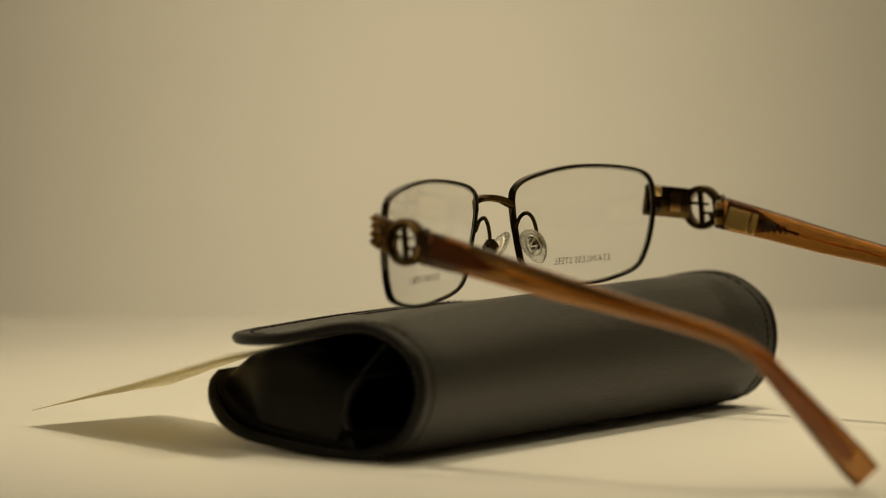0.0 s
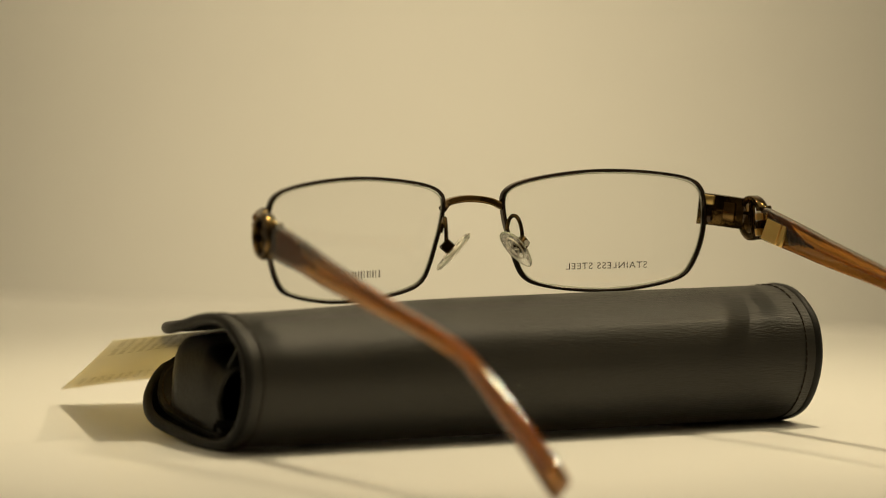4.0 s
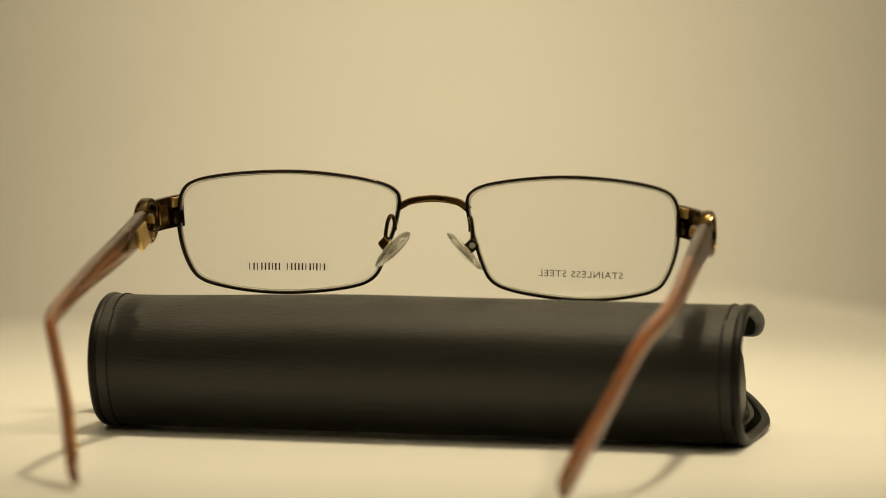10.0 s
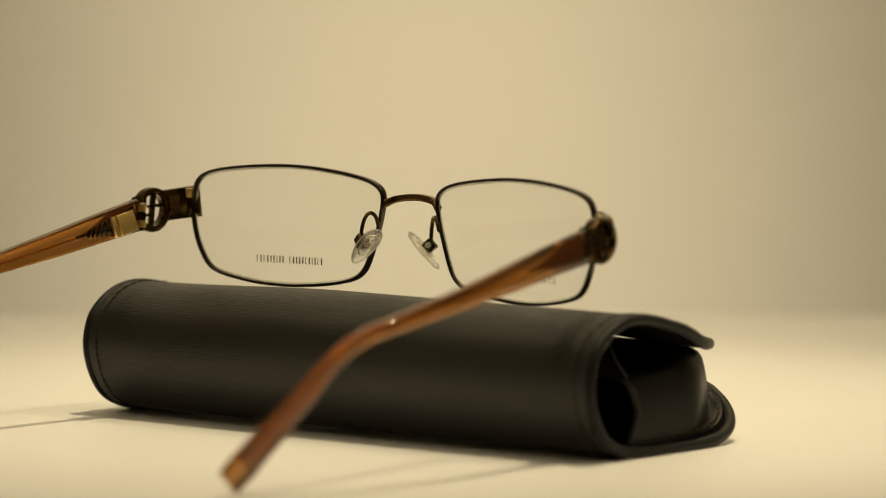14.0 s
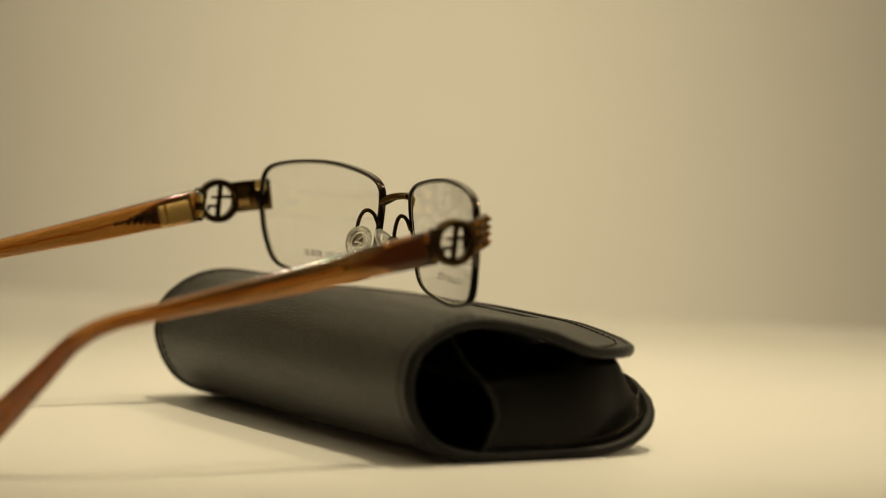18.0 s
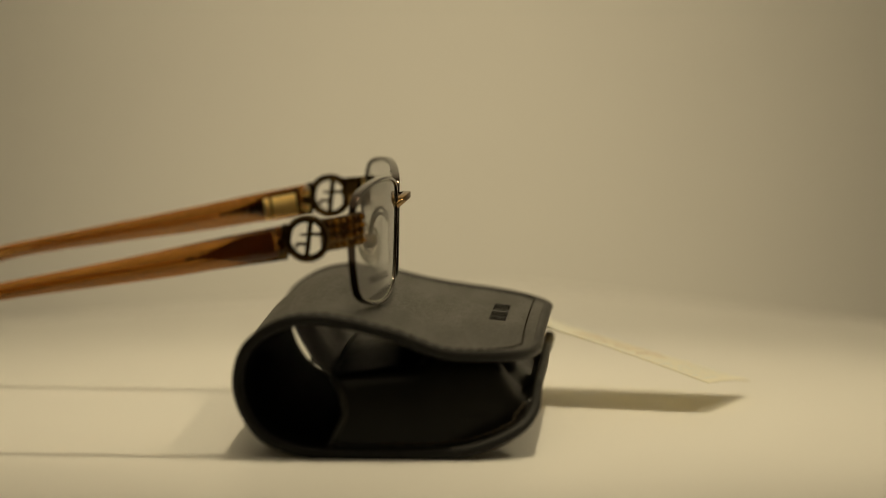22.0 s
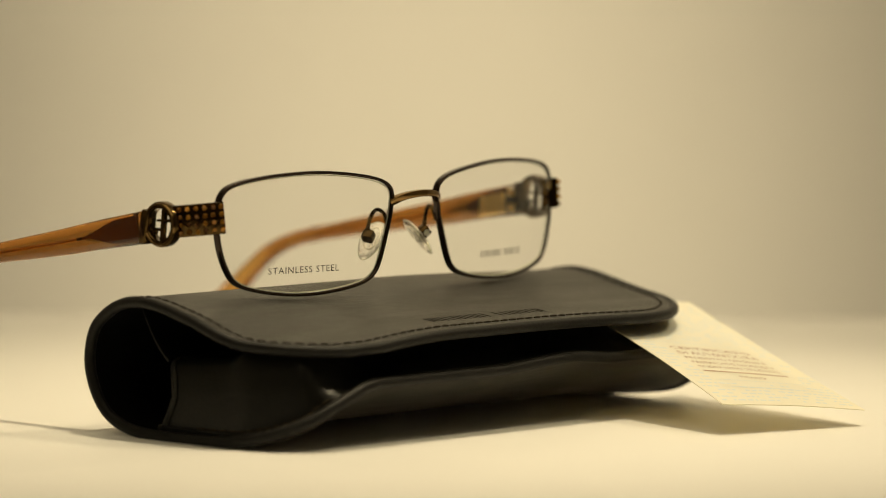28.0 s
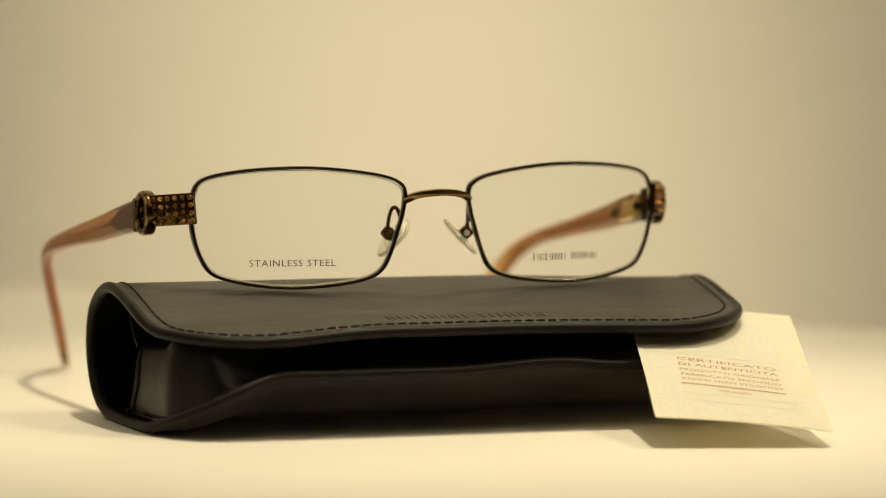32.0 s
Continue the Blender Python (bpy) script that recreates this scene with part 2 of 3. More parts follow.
def smooth01(x):
    x = max(0.0, min(1.0, x))
    return x * x * (3 - 2 * x)


# ---- the room: plain walls round the table ----
def slab(name, lo, hi, mat, label):
    c = [(a + b) / 2 * 1000 for a, b in zip(lo, hi)]
    h = [(b - a) / 2 * 1000 for a, b in zip(lo, hi)]
    v, f = box(c, h, bevel=4)
    ob = new(name, mesh_of(name, v, f, mat, smooth=False))
    return tagged(ob, label=label, kind="structure")


FLOOR_Z = -0.45
slab("floor", (-1.9, -2.4, FLOOR_Z - 0.1), (1.9, 0.5, FLOOR_Z), M_FLOOR, "pale plain floor under the table")
slab("wall_north", (-1.9, 0.5, FLOOR_Z), (1.9, 0.6, 1.65), M_WALL, "plain cream-white painted wall behind the table")
slab("wall_south", (-1.9, -2.5, FLOOR_Z), (1.9, -2.4, 1.65), M_ROOM, "plain dark wall, unseen")
slab("wall_west", (-2.0, -2.5, FLOOR_Z), (-1.9, 0.6, 1.65), M_SIDE, "plain pale side wall, unseen")
slab("wall_east", (1.9, -2.5, FLOOR_Z), (2.0, 0.6, 1.65), M_SIDE, "plain pale side wall, unseen")
slab("ceiling", (-2.0, -2.5, 1.65), (2.0, 0.6, 1.75), M_CEIL, "plain ceiling")

# ---- the square table that turns ----
table = thing("side_table", (0, 0, FLOOR_Z * 1000), 0, label="small square white lacquered table, slowly turning", category="table")
TURN = radians(43)
TA = [(math.cos(TURN), math.sin(TURN), 0), (-math.sin(TURN), math.cos(TURN), 0), (0, 0, 1)]
HALF = 277.0


def table_top():
    ring = soft_box_ring(HALF, HALF, 14, 6)
    vs, fs, m = [], [], len(ring)
    for z, k in ((-50, 0.994), (-48, 1.0), (-2.0, 1.0), (-0.6, 0.9985), (0.0, 0.994)):
        vs += [tuple(np.array(TA[0]) * u * k + np.array(TA[1]) * v * k + np.array((0, 0, z))) for u, v in ring]
    for i in range(4):
        for k in range(m):
            fs.append((i * m + k, i * m + (k + 1) % m, (i + 1) * m + (k + 1) % m, (i + 1) * m + k))
    fs += [tuple(range(m))[::-1], tuple(4 * m + k for k in range(m))]
    return vs, fs


part("tabletop", table_top(), M_TABLE, table, sharp=30)
for u, v in ((1, 1), (1, -1), (-1, 1), (-1, -1)):
    c = np.array(TA[0]) * u * 246 + np.array(TA[1]) * v * 246 + np.array((0, 0, -250))
    part("leg", box(c, (25, 25, 200), TA, 2), M_TABLE, table)

# ---- the spectacle case: a leather sheet rolled into a flap over a stitched pouch ----
case = thing("spectacle_case", (0.0, 1.0, 0), -1.5, label="black leather spectacle case lying half open with a stitched flap", category="glasses case")
CI = BASE[case.name]


def in_case(p):
    q = CI @ (Vector(p) * MM)
    return tuple(np.array(q) / MM)


PROFILE = [(22.7, 8.6), (17.5, 5.0), (10, 2.0), (0, 0.4), (-14, 0.0), (-28, 0.2), (-36, 1.7), (-42.0, 5.0), (-46.2, 11.0), (-47.8, 18.0), (-46.2, 25.2),
           (-42, 29.6), (-36, 32.7), (-29, 33.7), (-21, 32.7), (-14, 31.0), (-7, 29.5), (0, 28.6), (8, 27.9), (15, 27.2), (22.1, 26.2)]
LINE = spline(PROFILE, 4)
REACH = 78.3


def case_half(i):
    """Half the length of the sheet at a step of the profile: full round the spine, rounded at the tongue and at the flap."""
    y, z = LINE[i]
    if z > 20 and y > -11:
        k = min(1.0, (y + 11) / 33.2)
        return REACH - 32 * (1 - math.sqrt(max(0.0, 1 - k * k)))
    if z < 20 and y > 1:
        k = min(1.0, (y - 1) / 21.8)
        return REACH - 17 * (1 - math.sqrt(max(0.0, 1 - k * k)))
    return REACH


def arch(x, y):
    """The lower panel arches off the table between its two front corners and its edge curls up."""
    return (5.8 + 1.6 * smooth01((10 - x) / 30) - 1.2 * smooth01((-x - 20) / 16)) * smooth01((y + 30) / 46) * smooth01((70 - x) / 20) * smooth01((x + 92) / 30)


def sag(x, y, z):
    """The flap hangs lower towards one end; the tongue arches."""
    if z > 22 and y > -14:
        return -3.0 * smooth01((x - 22) / 50) * smooth01((y + 12) / 16)
    if z < 16 and y > -30:
        return arch(x, y)
    return 0.0


def case_point(i, x):
    y, z = LINE[i]
    slim = 1 - 0.045 * smooth01((-x - 10) / 65) * smooth01((z - 14) / 8)
    return (x, y, z * slim + sag(x, y, z))


def line_in(i):
    a, b = LINE[max(i - 1, 0)], LINE[min(i + 1, len(LINE) - 1)]
    t = (b - a) / np.linalg.norm(b - a)
    return (0.0, t[1], -t[0])


def into(i):
    n = np.array(line_in(i))
    c = np.array((0, -22.0, 17.0)) - np.array((0, *LINE[i]))
    return n if n @ c > 0 else -n


NX = 34
THICK = 2.0
rows = []
for i in range(len(LINE)):
    h = case_half(i)
    rows.append([case_point(i, -h + 2 * h * j / NX) for j in range(NX + 1)])
v, f = sheet(rows, THICK, lambda i, j: into(i))
cover = part("cover", ([in_case(p) for p in v], f), M_LEATHER, case, sharp=50)
cover.data.materials.append(M_LINING)
cover.data.polygons.foreach_set("material_index", [1 if min(q) >= len(v) // 2 else 0 for q in f])

# rolled edge all round the sheet
edge = []
for i in range(len(LINE)):
    edge.append(np.array(case_point(i, -case_half(i))) + np.array(into(i)) * 0.95)
h = case_half(len(LINE) - 1)
edge += [np.array(case_point(len(LINE) - 1, -h + 2 * h * j / 30)) + np.array(into(len(LINE) - 1)) * 1.0 for j in range(1, 30)]
for i in reversed(range(len(LINE))):
    edge.append(np.array(case_point(i, case_half(i))) + np.array(into(i)) * 0.95)
h = case_half(0)
edge += [np.array(case_point(0, h - 2 * h * j / 30)) + np.array(into(0)) * 0.85 for j in range(1, 30)]
part("edge_binding", tube([in_case(p) for p in edge], 1.4, 12, True), M_EDGE, case)


def flap_inset(inset):
    """A line inside the rim of the flap, from the spine round its front and back to the spine."""
    line = []
    cut = max(i for i in range(len(LINE)) if LINE[i][0] <= LINE[-1][0] - inset)
    for i in range(TOP, cut + 1):
        y = LINE[i][0]
        k = min(1.0, max(0.0, (y + 11) / (33.2 - inset)))
        line.append((i, -(REACH - inset - (32 - inset) * (1 - math.sqrt(max(0.0, 1 - k * k))))))
    h = -line[-1][1]
    line += [(cut, -h + 2 * h * j / 44) for j in range(1, 44)]
    line += [(i, -x) for i, x in reversed(line[: cut + 1 - TOP])]
    return [np.array(case_point(i, x)) - np.array(into(i)) * 0.1 for i, x in line]


def stitches(line, step):
    seg = [0.0]
    for a, b in zip(line, line[1:]):
        seg.append(seg[-1] + np.linalg.norm(b - a))
    geos, d = [], 0.5
    while d + step * 0.72 < seg[-1]:
        a, b = (np.array([np.interp(q, seg, [p[n] for p in line]) for n in range(3)]) for q in (d, d + step * 0.72))
        geos.append(sweep([in_case(a), in_case((a + b) / 2 + np.array((0, 0, 0.1))), in_case(b)], round_ring(0.22, 5)))
        d += step
    return join(*geos)


TOP = next(i for i in range(len(LINE)) if LINE[i][1] > 30 and LINE[i][0] > -44)
part("stitching", stitches(flap_inset(3.2), 3.0), M_THREAD, case)
for side in (-1, 1):
    run = [np.array(case_point(i, side * (case_half(i) - 3.6))) - np.array(into(i)) * 0.12 for i in range(18, TOP + 1)]
    geos = []
    for a, b in zip(run, run[1:]):
        geos.append(sweep([in_case(a), in_case(a + (b - a) * 0.7)], round_ring(0.2, 5)))
    part("end_stitching", join(*geos), M_THREAD, case)


# pouch: a second sheet stitched on the tongue, open towards the spine
LOW = [p for p in LINE if p[1] < 12 and p[0] > -40][::-1]


HIGH = [p for p in LINE if p[1] > 25 and p[0] > -30]


def pouch_z(x, y, e):
    low = float(np.interp(y, [p[0] for p in LOW], [p[1] for p in LOW])) + THICK + 0.9 + arch(x, y)
    top = float(np.interp(y, [-25, -12, 0, 10, 16, 20, 23], [19.6, 21.0, 22.0, 19.0, 16.0, 13.0, 10.5]))
    top += 0.5 * math.sin(x * 0.06 + 1.0) + 2.4 * (1 - (x / 70) ** 2) * (1 - smooth01((y - 4) / 16)) * smooth01((y + 22) / 16)
    top += 2.6 * smooth01((-x - 25) / 40) * smooth01((y + 20) / 8) * (1 - smooth01((y - 2) / 12))
    top += (2.4 + 2.0 * smooth01(-x / 30)) * (1 - smooth01((abs(x) - 38) / 28)) * smooth01((y + 2) / 10) * (1 - smooth01((y - 18) / 4))
    top += 2.4 * smooth01((-x - 40) / 25) * smooth01((y - 4) / 8) * (1 - smooth01((y - 19) / 3))
    top += 5.0 * smooth01((x - 40) / 22) * smooth01((y + 6) / 10) * (1 - smooth01((y - 12) / 6))
    roof = float(np.interp(y, [p[0] for p in HIGH], [p[1] for p in HIGH]))
    top = max(min(top, roof + sag(x, y, roof) - THICK - 0.4), low + 0.2)
    dent = -1.8 * math.exp(-((x - 40 - 0.8 * (y - 10)) / 8.0) ** 2) * smooth01((y + 2) / 14)
    return low + max(0.0, top + dent - low) * (1 - e ** 60) ** 0.5


rows = []
for i in range(33):
    y = -25 + 46.6 * i / 32
    k = min(1.0, max(0.0, (y - 1) / 22.0))
    h = 75.6 - 17 * (1 - math.sqrt(max(0.0, 1 - k * k)))
    flange = 1.6 + 2.6 * smooth01((y - 1) / 12)
    r = []
    for j in range(-29, 30):
        k = abs(j)
        e = 1.0 if k > 26 else 1 - (1 - k / 26) ** 1.7
        x = math.copysign((h - flange) * e if k <= 26 else h - flange + flange * (k - 26) / 3, j)
        bow = 3.4 * math.sin(math.pi * (1 - e ** 60) ** 0.5) * max(0.0, 1 - i / 9)
        r.append((x, y + bow, pouch_z(x, y, e)))
    rows.append(r)
v, f = sheet(rows, 1.0, lambda i, j: (0, 0, -1))
pouch = part("pouch", ([in_case(p) for p in v], f), M_POUCH, case, "smooth black leather pouch", sharp=60)
mouth = [in_case(np.array(p) + np.array((0, -0.2, -0.5))) for p in rows[0]]
part("mouth_binding", tube(mouth, 0.9, 7), M_LEATHER, pouch, root=case)
# the lining runs on from the mouth up to the underside of the roof
HANG = min(range(len(LINE)), key=lambda i: abs(LINE[i][0] + 34.0) + (99 if LINE[i][1] < 25 else 0))
rows = []
for j in range(35):
    x = -73.0 + 146.0 * j / 34
    hi, lo = np.array((x, -34.0, case_point(HANG, x)[2] - 2.6)), np.array((x, -25.0, pouch_z(x, -25.0, min(0.93, abs(x) / 75.6)) - 0.3))
    rows.append([hi + (lo - hi) * k / 6 - np.array((0, 0, 1.6)) * math.sin(math.pi * k / 6) * (0.6 + 0.4 * math.sin(x * 0.11)) for k in range(7)])
part("pouch_lining", ([in_case(p) for p in sheet(rows, 0.7, lambda i, j: (0, 0, -1))[0]], sheet(rows, 0.7, lambda i, j: (0, 0, -1))[1]), M_POUCH, pouch, "black drooping lining of the pouch", sharp=60, root=case)
# added thin dark strips that break up the tube's far opening
for path in (((-75.5, -40, 7.6), (-74, -33, 6.3), (-75, -26, 5.7), (-73, -19, 5.2)), ((-75, -37, 5.4), (-74, -33, 4.4), (-73.5, -29, 3.9), (-75, -24.5, 5.6)), ((-74, -30, 3.9), (-73, -25, 3.5), (-74, -20, 4.2))):
    line = spline([in_case(p) for p in path], 5)
    part("added_dark_strip", sweep(line, lambda i, n=len(line): soft_box_ring(0.2 + 0.3 * math.sin(math.pi * i / (n - 1)), 1.0, 0.18, 1)), M_LINING, pouch, root=case)
for side in (-1, 1):
    run = []
    for i in range(16, 0, -1):
        y, z = LINE[i]
        if z < 12:
            x = side * (case_half(i) - 4.0)
            run.append(np.array((x, y - (1.5 if i < 4 else 0), z + THICK + 1.25 + arch(x, y))))
    geos = []
    for a, b in zip(run, run[1:]):
        n = max(1, round(np.linalg.norm(b - a) / 2.6))
        for k in range(n):
            geos.append(sweep([in_case(a + (b - a) * (k + 0.1) / n), in_case(a + (b - a) * (k + 0.8) / n)], round_ring(0.26, 5)))
    part("pouch_stitching", join(*geos), M_SEAM, pouch, root=case)

# pressed name: plain bars in two words on the flap, relief shade put into a darker colour
K = next(i for i in range(len(LINE) - 1, 0, -1) if LINE[i][0] < 12.6)
geos = []
x = 21.0
random.seed(4)
for word in (7, 6):
    for n in range(word):
        w = random.choice((1.6, 2.2, 2.6, 2.6))
        p = np.array(case_point(K, x - w / 2)) - np.array(into(K)) * 0.02
        t = LINE[K + 1] - LINE[K - 1]
        for side in ((-1, 1) if w > 1.8 else (0,)):
            q = p + np.array((side * (w / 2 - 0.35), 0, 0))
            geos.append(box(in_case(q), (0.24, 2.0, 0.1), [(1, -0.026, 0), (0.026 * t[0], t[0], t[1]), (0, -t[1], t[0])], 0.05))
        x -= w + 0.95
    x -= 2.0
part("relief_shade_bars", join(*geos), M_STAMP, case, "row of dark bars on the flap standing in for a pressed name", smooth=False)

# ---- the card tucked under the flap ----
CARD_C, CARD_T, CARD_B = np.array((-27.3, 64.9, 7.6)), np.array((-68.4, 76.7, 4.0)), np.array((-89.0, 1.5, 24.3))
E1 = (CARD_T - CARD_C) / np.linalg.norm(CARD_T - CARD_C)
E2 = CARD_B - CARD_T
E2 = E2 - E1 * (E2 @ E1)
E2 = E2 / np.linalg.norm(E2)
E3 = np.cross(E1, E2)
E3 = E3 if E3[2] > 0 else -E3
CW, CH = 43.0, 81.0
card = thing("certificate_card", tuple(np.array((-68.4, 76.7, 0))), 0, label="ivory certificate card with brown print tucked under the flap", category="card")


def on_card(u, v, w=0.0):
    bend = 0.3 * math.sin(math.pi * v / CH) - 0.45 * math.sin(math.pi * u / CW) * (1 - v / CH)
    twist = 1.7 * (1 - u / CW) * math.sin(math.pi * v / CH)
    return tuple(CARD_C + E1 * u + E2 * v + E3 * (w - bend + twist))


rows = [[on_card(CW * i / 8, CH * j / 16) for i in range(9)] for j in range(17)]
part("card", sheet(rows, 0.2, lambda i, j: -E3), M_CARD, card)


def lettering(text, size, spread=1.0, bold=0.0):
    """The outline of a word as flat (verts, faces) from the built-in font, one unit high per size, left at 0."""
    cu = bpy.data.curves.new("word", "FONT")
    cu.body, cu.size, cu.space_character, cu.resolution_u, cu.offset = text, size, spread, 3, bold
    ob = bpy.data.objects.new("word", cu)
    scene.collection.objects.link(ob)
    bpy.context.view_layer.update()
    me = bpy.data.meshes.new_from_object(ob.evaluated_get(bpy.context.evaluated_depsgraph_get()))
    vs, fs = [tuple(p.co) for p in me.vertices], [tuple(p.vertices) for p in me.polygons]
    bpy.data.objects.remove(ob)
    bpy.data.curves.remove(cu)
    bpy.data.meshes.remove(me)
    wide = max((p[0] for p in vs), default=1)
    return vs, fs, wide


for text, width, v0, size in (("CERTIFICATO", 25, 40.5, 2.9), ("DI AUTENTICITÀ", 25, 36.9, 2.7), ("PRODOTTO ORIGINALE", 25, 33.4, 2.1),
                              ("FABBRICATO SECONDO", 25, 30.2, 2.0), ("KNOW HOW STILISTICO", 25, 27.2, 2.0), ("MILANO", 8, 20.9, 2.0)):
    vs, fs, wide = lettering(text, size, bold=0.0)
    k = width / wide
    u0 = 21.5 - width / 2
    part("printed_line", ([on_card(u0 + p[0] * k, v0 - 2.4 + p[1], 0.06) for p in vs], fs), M_PRINT, card, smooth=False)
for u0, u1, v0, v1 in ((8.5, 34.5, 21.9, 22.6),):
    n = 16
    strip = [on_card(u0 + (u1 - u0) * k / n, v, 0.08) for k in range(n + 1) for v in (v0, v1)]
    part("printed_bar", (strip, [(2 * k, 2 * k + 2, 2 * k + 3, 2 * k + 1) for k in range(n)]), M_PRINT, card, smooth=False)
for v0 in (43.2, 16.2, 11.6):
    strip = [on_card(8 + 29 * k / 16, v, 0.08) for k in range(17) for v in (v0, v0 + 0.25)]
    part("printed_rule", (strip, [(2 * k, 2 * k + 2, 2 * k + 3, 2 * k + 1) for k in range(16)]), M_FAINT, card, smooth=False)

random.seed(9)
geos = []
for k in range(34):
    v0 = 2.5 + k * 2.2
    u0 = 1.5
    while u0 < CW - 2:
        w = random.uniform(0.7, 2.4)
        if not (6 < u0 < 36 and 14 < v0 < 46) and random.random() < 0.7:
            q = [(u0, v0), (u0 + w, v0), (u0 + w, v0 + 0.8), (u0, v0 + 0.8)]
            geos.append(([on_card(a, b, 0.03) for a, b in q], [(0, 1, 2, 3)]))
        u0 += w + 0.6
part("faint_pattern", join(*geos), M_FAINT, card, smooth=False)
random.seed(3)
for v0 in (8, 12, 16, 57, 60, 63, 66, 70, 73, 76, 78.5):
    geos = []
    for k in range(16):
        u0 = 3 + k * 2.4
        q = [(u0, v0), (u0 + random.uniform(0.8, 1.9), v0), (u0 + 1.4, v0 + 0.9), (u0, v0 + 0.9)]
        geos.append(([on_card(a, b, -0.27) for a, b in q], [(3, 2, 1, 0)]))
    part("faint_underside_bars", join(*geos), M_UNDER, card, smooth=False)

# ---- the spectacles ----
MID = -1.7
glasses = thing("spectacles", (MID, -20, 0), 0, label="open spectacles with dark bronze frame and amber arms, on the case", category="glasses")


def face_y(x):
    return -13.5 - 0.0023 * (x - MID) ** 2


OUTLINE = [(-26.5, 8), (-25.3, 10.6), (-21, 12.5), (-12, 14.0), (-2, 14.8), (8, 14.6), (17, 13.7), (23, 12.3), (25.7, 10), (26.6, 6), (26.7, 2),
           (25.8, -3.5), (24, -8.2), (21.6, -11.3), (17, -13.1), (9, -14.5), (0, -14.9), (-10, -14.1), (-17, -12.7), (-20.6, -10.6), (-22.6, -7), (-24.3, -2), (-25.8, 3)]
LOOP = spline(OUTLINE, 4, True)
LENS_X, LENS_Z = 34.9, 47.7


def lens_point(s, u, w, back=0.0):
    x = MID + s * (LENS_X + u)
    return (x, face_y(x) - back, LENS_Z + w)


for s in (1, -1):
    loop = [lens_point(s, u, w) for u, w in LOOP]
    part("rim", sweep(loop, soft_box_ring(0.40, 0.95, 0.3, 3), True, side=(0, 1, 0)), M_RIM, glasses)
    vs, fs, m, rings = [], [], len(LOOP), 7
    for back in (-0.5, 0.7):
        o = len(vs)
        for k in range(rings):
            q = 1 - k / rings
            vs += [lens_point(s, u * q, w * q, back) for u, w in LOOP]
        vs.append(lens_point(s, 0, 0, back))
        for k in range(rings - 1):
            fs += [(o + k * m + i, o + k * m + (i + 1) % m, o + (k + 1) * m + (i + 1) % m, o + (k + 1) * m + i) for i in range(m)]
        fs += [(o + (rings - 1) * m + i, o + (rings - 1) * m + (i + 1) % m, o + rings * m) for i in range(m)]
    o = rings * m + 1
    fs += [(i, (i + 1) % m, o + (i + 1) % m, o + i) for i in range(m)]
    lens = part("lens", (vs, fs), M_LENS, glasses, "clear demonstration lens with fine dark print")
    lens.visible_shadow = False
    part("bevel", sweep([lens_point(s, u * 0.975, w * 0.958) for u, w in LOOP], round_ring(0.14, 5), True), M_BEVEL, lens, root=glasses)
    if s > 0:
        vs, fs, wide = lettering("STAINLESS STEEL", 2.3, 1.15)
        k = 21.4 / wide
        flat = [(46.0 - p[0] * k, p[1] + 38.2) for p in vs]
        part("lens_print", ([(x, face_y(x) + 0.62, z) for x, z in flat], fs), M_INK, glasses, smooth=False)
    else:
        geos, x = [], -28.3
        random.seed(7)

        def stroke(x0, x1, z0, z1):
            q = [(x0, z0), (x1, z0), (x1, z1), (x0, z1)]
            geos.append(([(a, face_y(a) + 0.62, b) for a, b in q], [(0, 1, 2, 3)]))
        for word in (7, 6):
            for n in range(word):
                w = random.choice((0.35, 1.1, 1.35, 1.35))
                stroke(x, x - 0.36, 38.25, 40.0)
                if w > 0.5:
                    stroke(x - w + 0.22, x - w, 38.25, 40.0)
                x -= w + 0.52
            x -= 1.1
        part("lens_bars", join(*geos), M_INK, glasses, smooth=False)

    # nose pad on its looped wire
    c = np.array((MID + s * 8.9, -20.0, 44.2))
    a0 = np.array((s * 0.67, 0.12, -0.72))
    a0 /= np.linalg.norm(a0)
    a2 = np.array((-s * 0.80, -0.34, -0.5))
    a2 = a2 - a0 * (a2 @ a0)
    a2 /= np.linalg.norm(a2)
    a1 = np.cross(a2, a0)
    vs, fs = [], []
    for k, (w, q) in enumerate(((-1.0, 0.55), (-0.75, 0.85), (-0.2, 1.0), (0.5, 0.9), (0.9, 0.5))):
        vs += [tuple(c + a0 * 6.1 * q * math.cos(t) + a1 * 3.1 * q * math.sin(t) * (1 - 0.2 * math.cos(t)) + a2 * w * 0.95) for t in np.linspace(0, 2 * math.pi, 20, endpoint=False)]
    for k in range(4):
        fs += [(k * 20 + i, k * 20 + (i + 1) % 20, (k + 1) * 20 + (i + 1) % 20, (k + 1) * 20 + i) for i in range(20)]
    fs += [tuple(range(20)), tuple(80 + i for i in range(20))[::-1]]
    pad = part("nose_pad", (vs, fs), M_PAD, glasses, "clear silicone nose pad")
    pad.visible_shadow = False
    oval = [c + a0 * (3.4 * math.cos(t) - 0.6) + a1 * 1.7 * math.sin(t) for t in np.linspace(0, 2 * math.pi, 18, endpoint=False)]
    part("pad_insert", sweep(oval, round_ring(0.2, 5), True), M_SILVER, pad, root=glasses)
    part("pad_bar", tube([c + a0 * 2.2 - a1 * 0.9, c - a0 * 0.3 + a1 * 0.9, c - a0 * 0.5 - a1 * 0.9, c - a0 * 3.2 + a1 * 0.9], 0.2, 5), M_SILVER, pad, root=glasses)
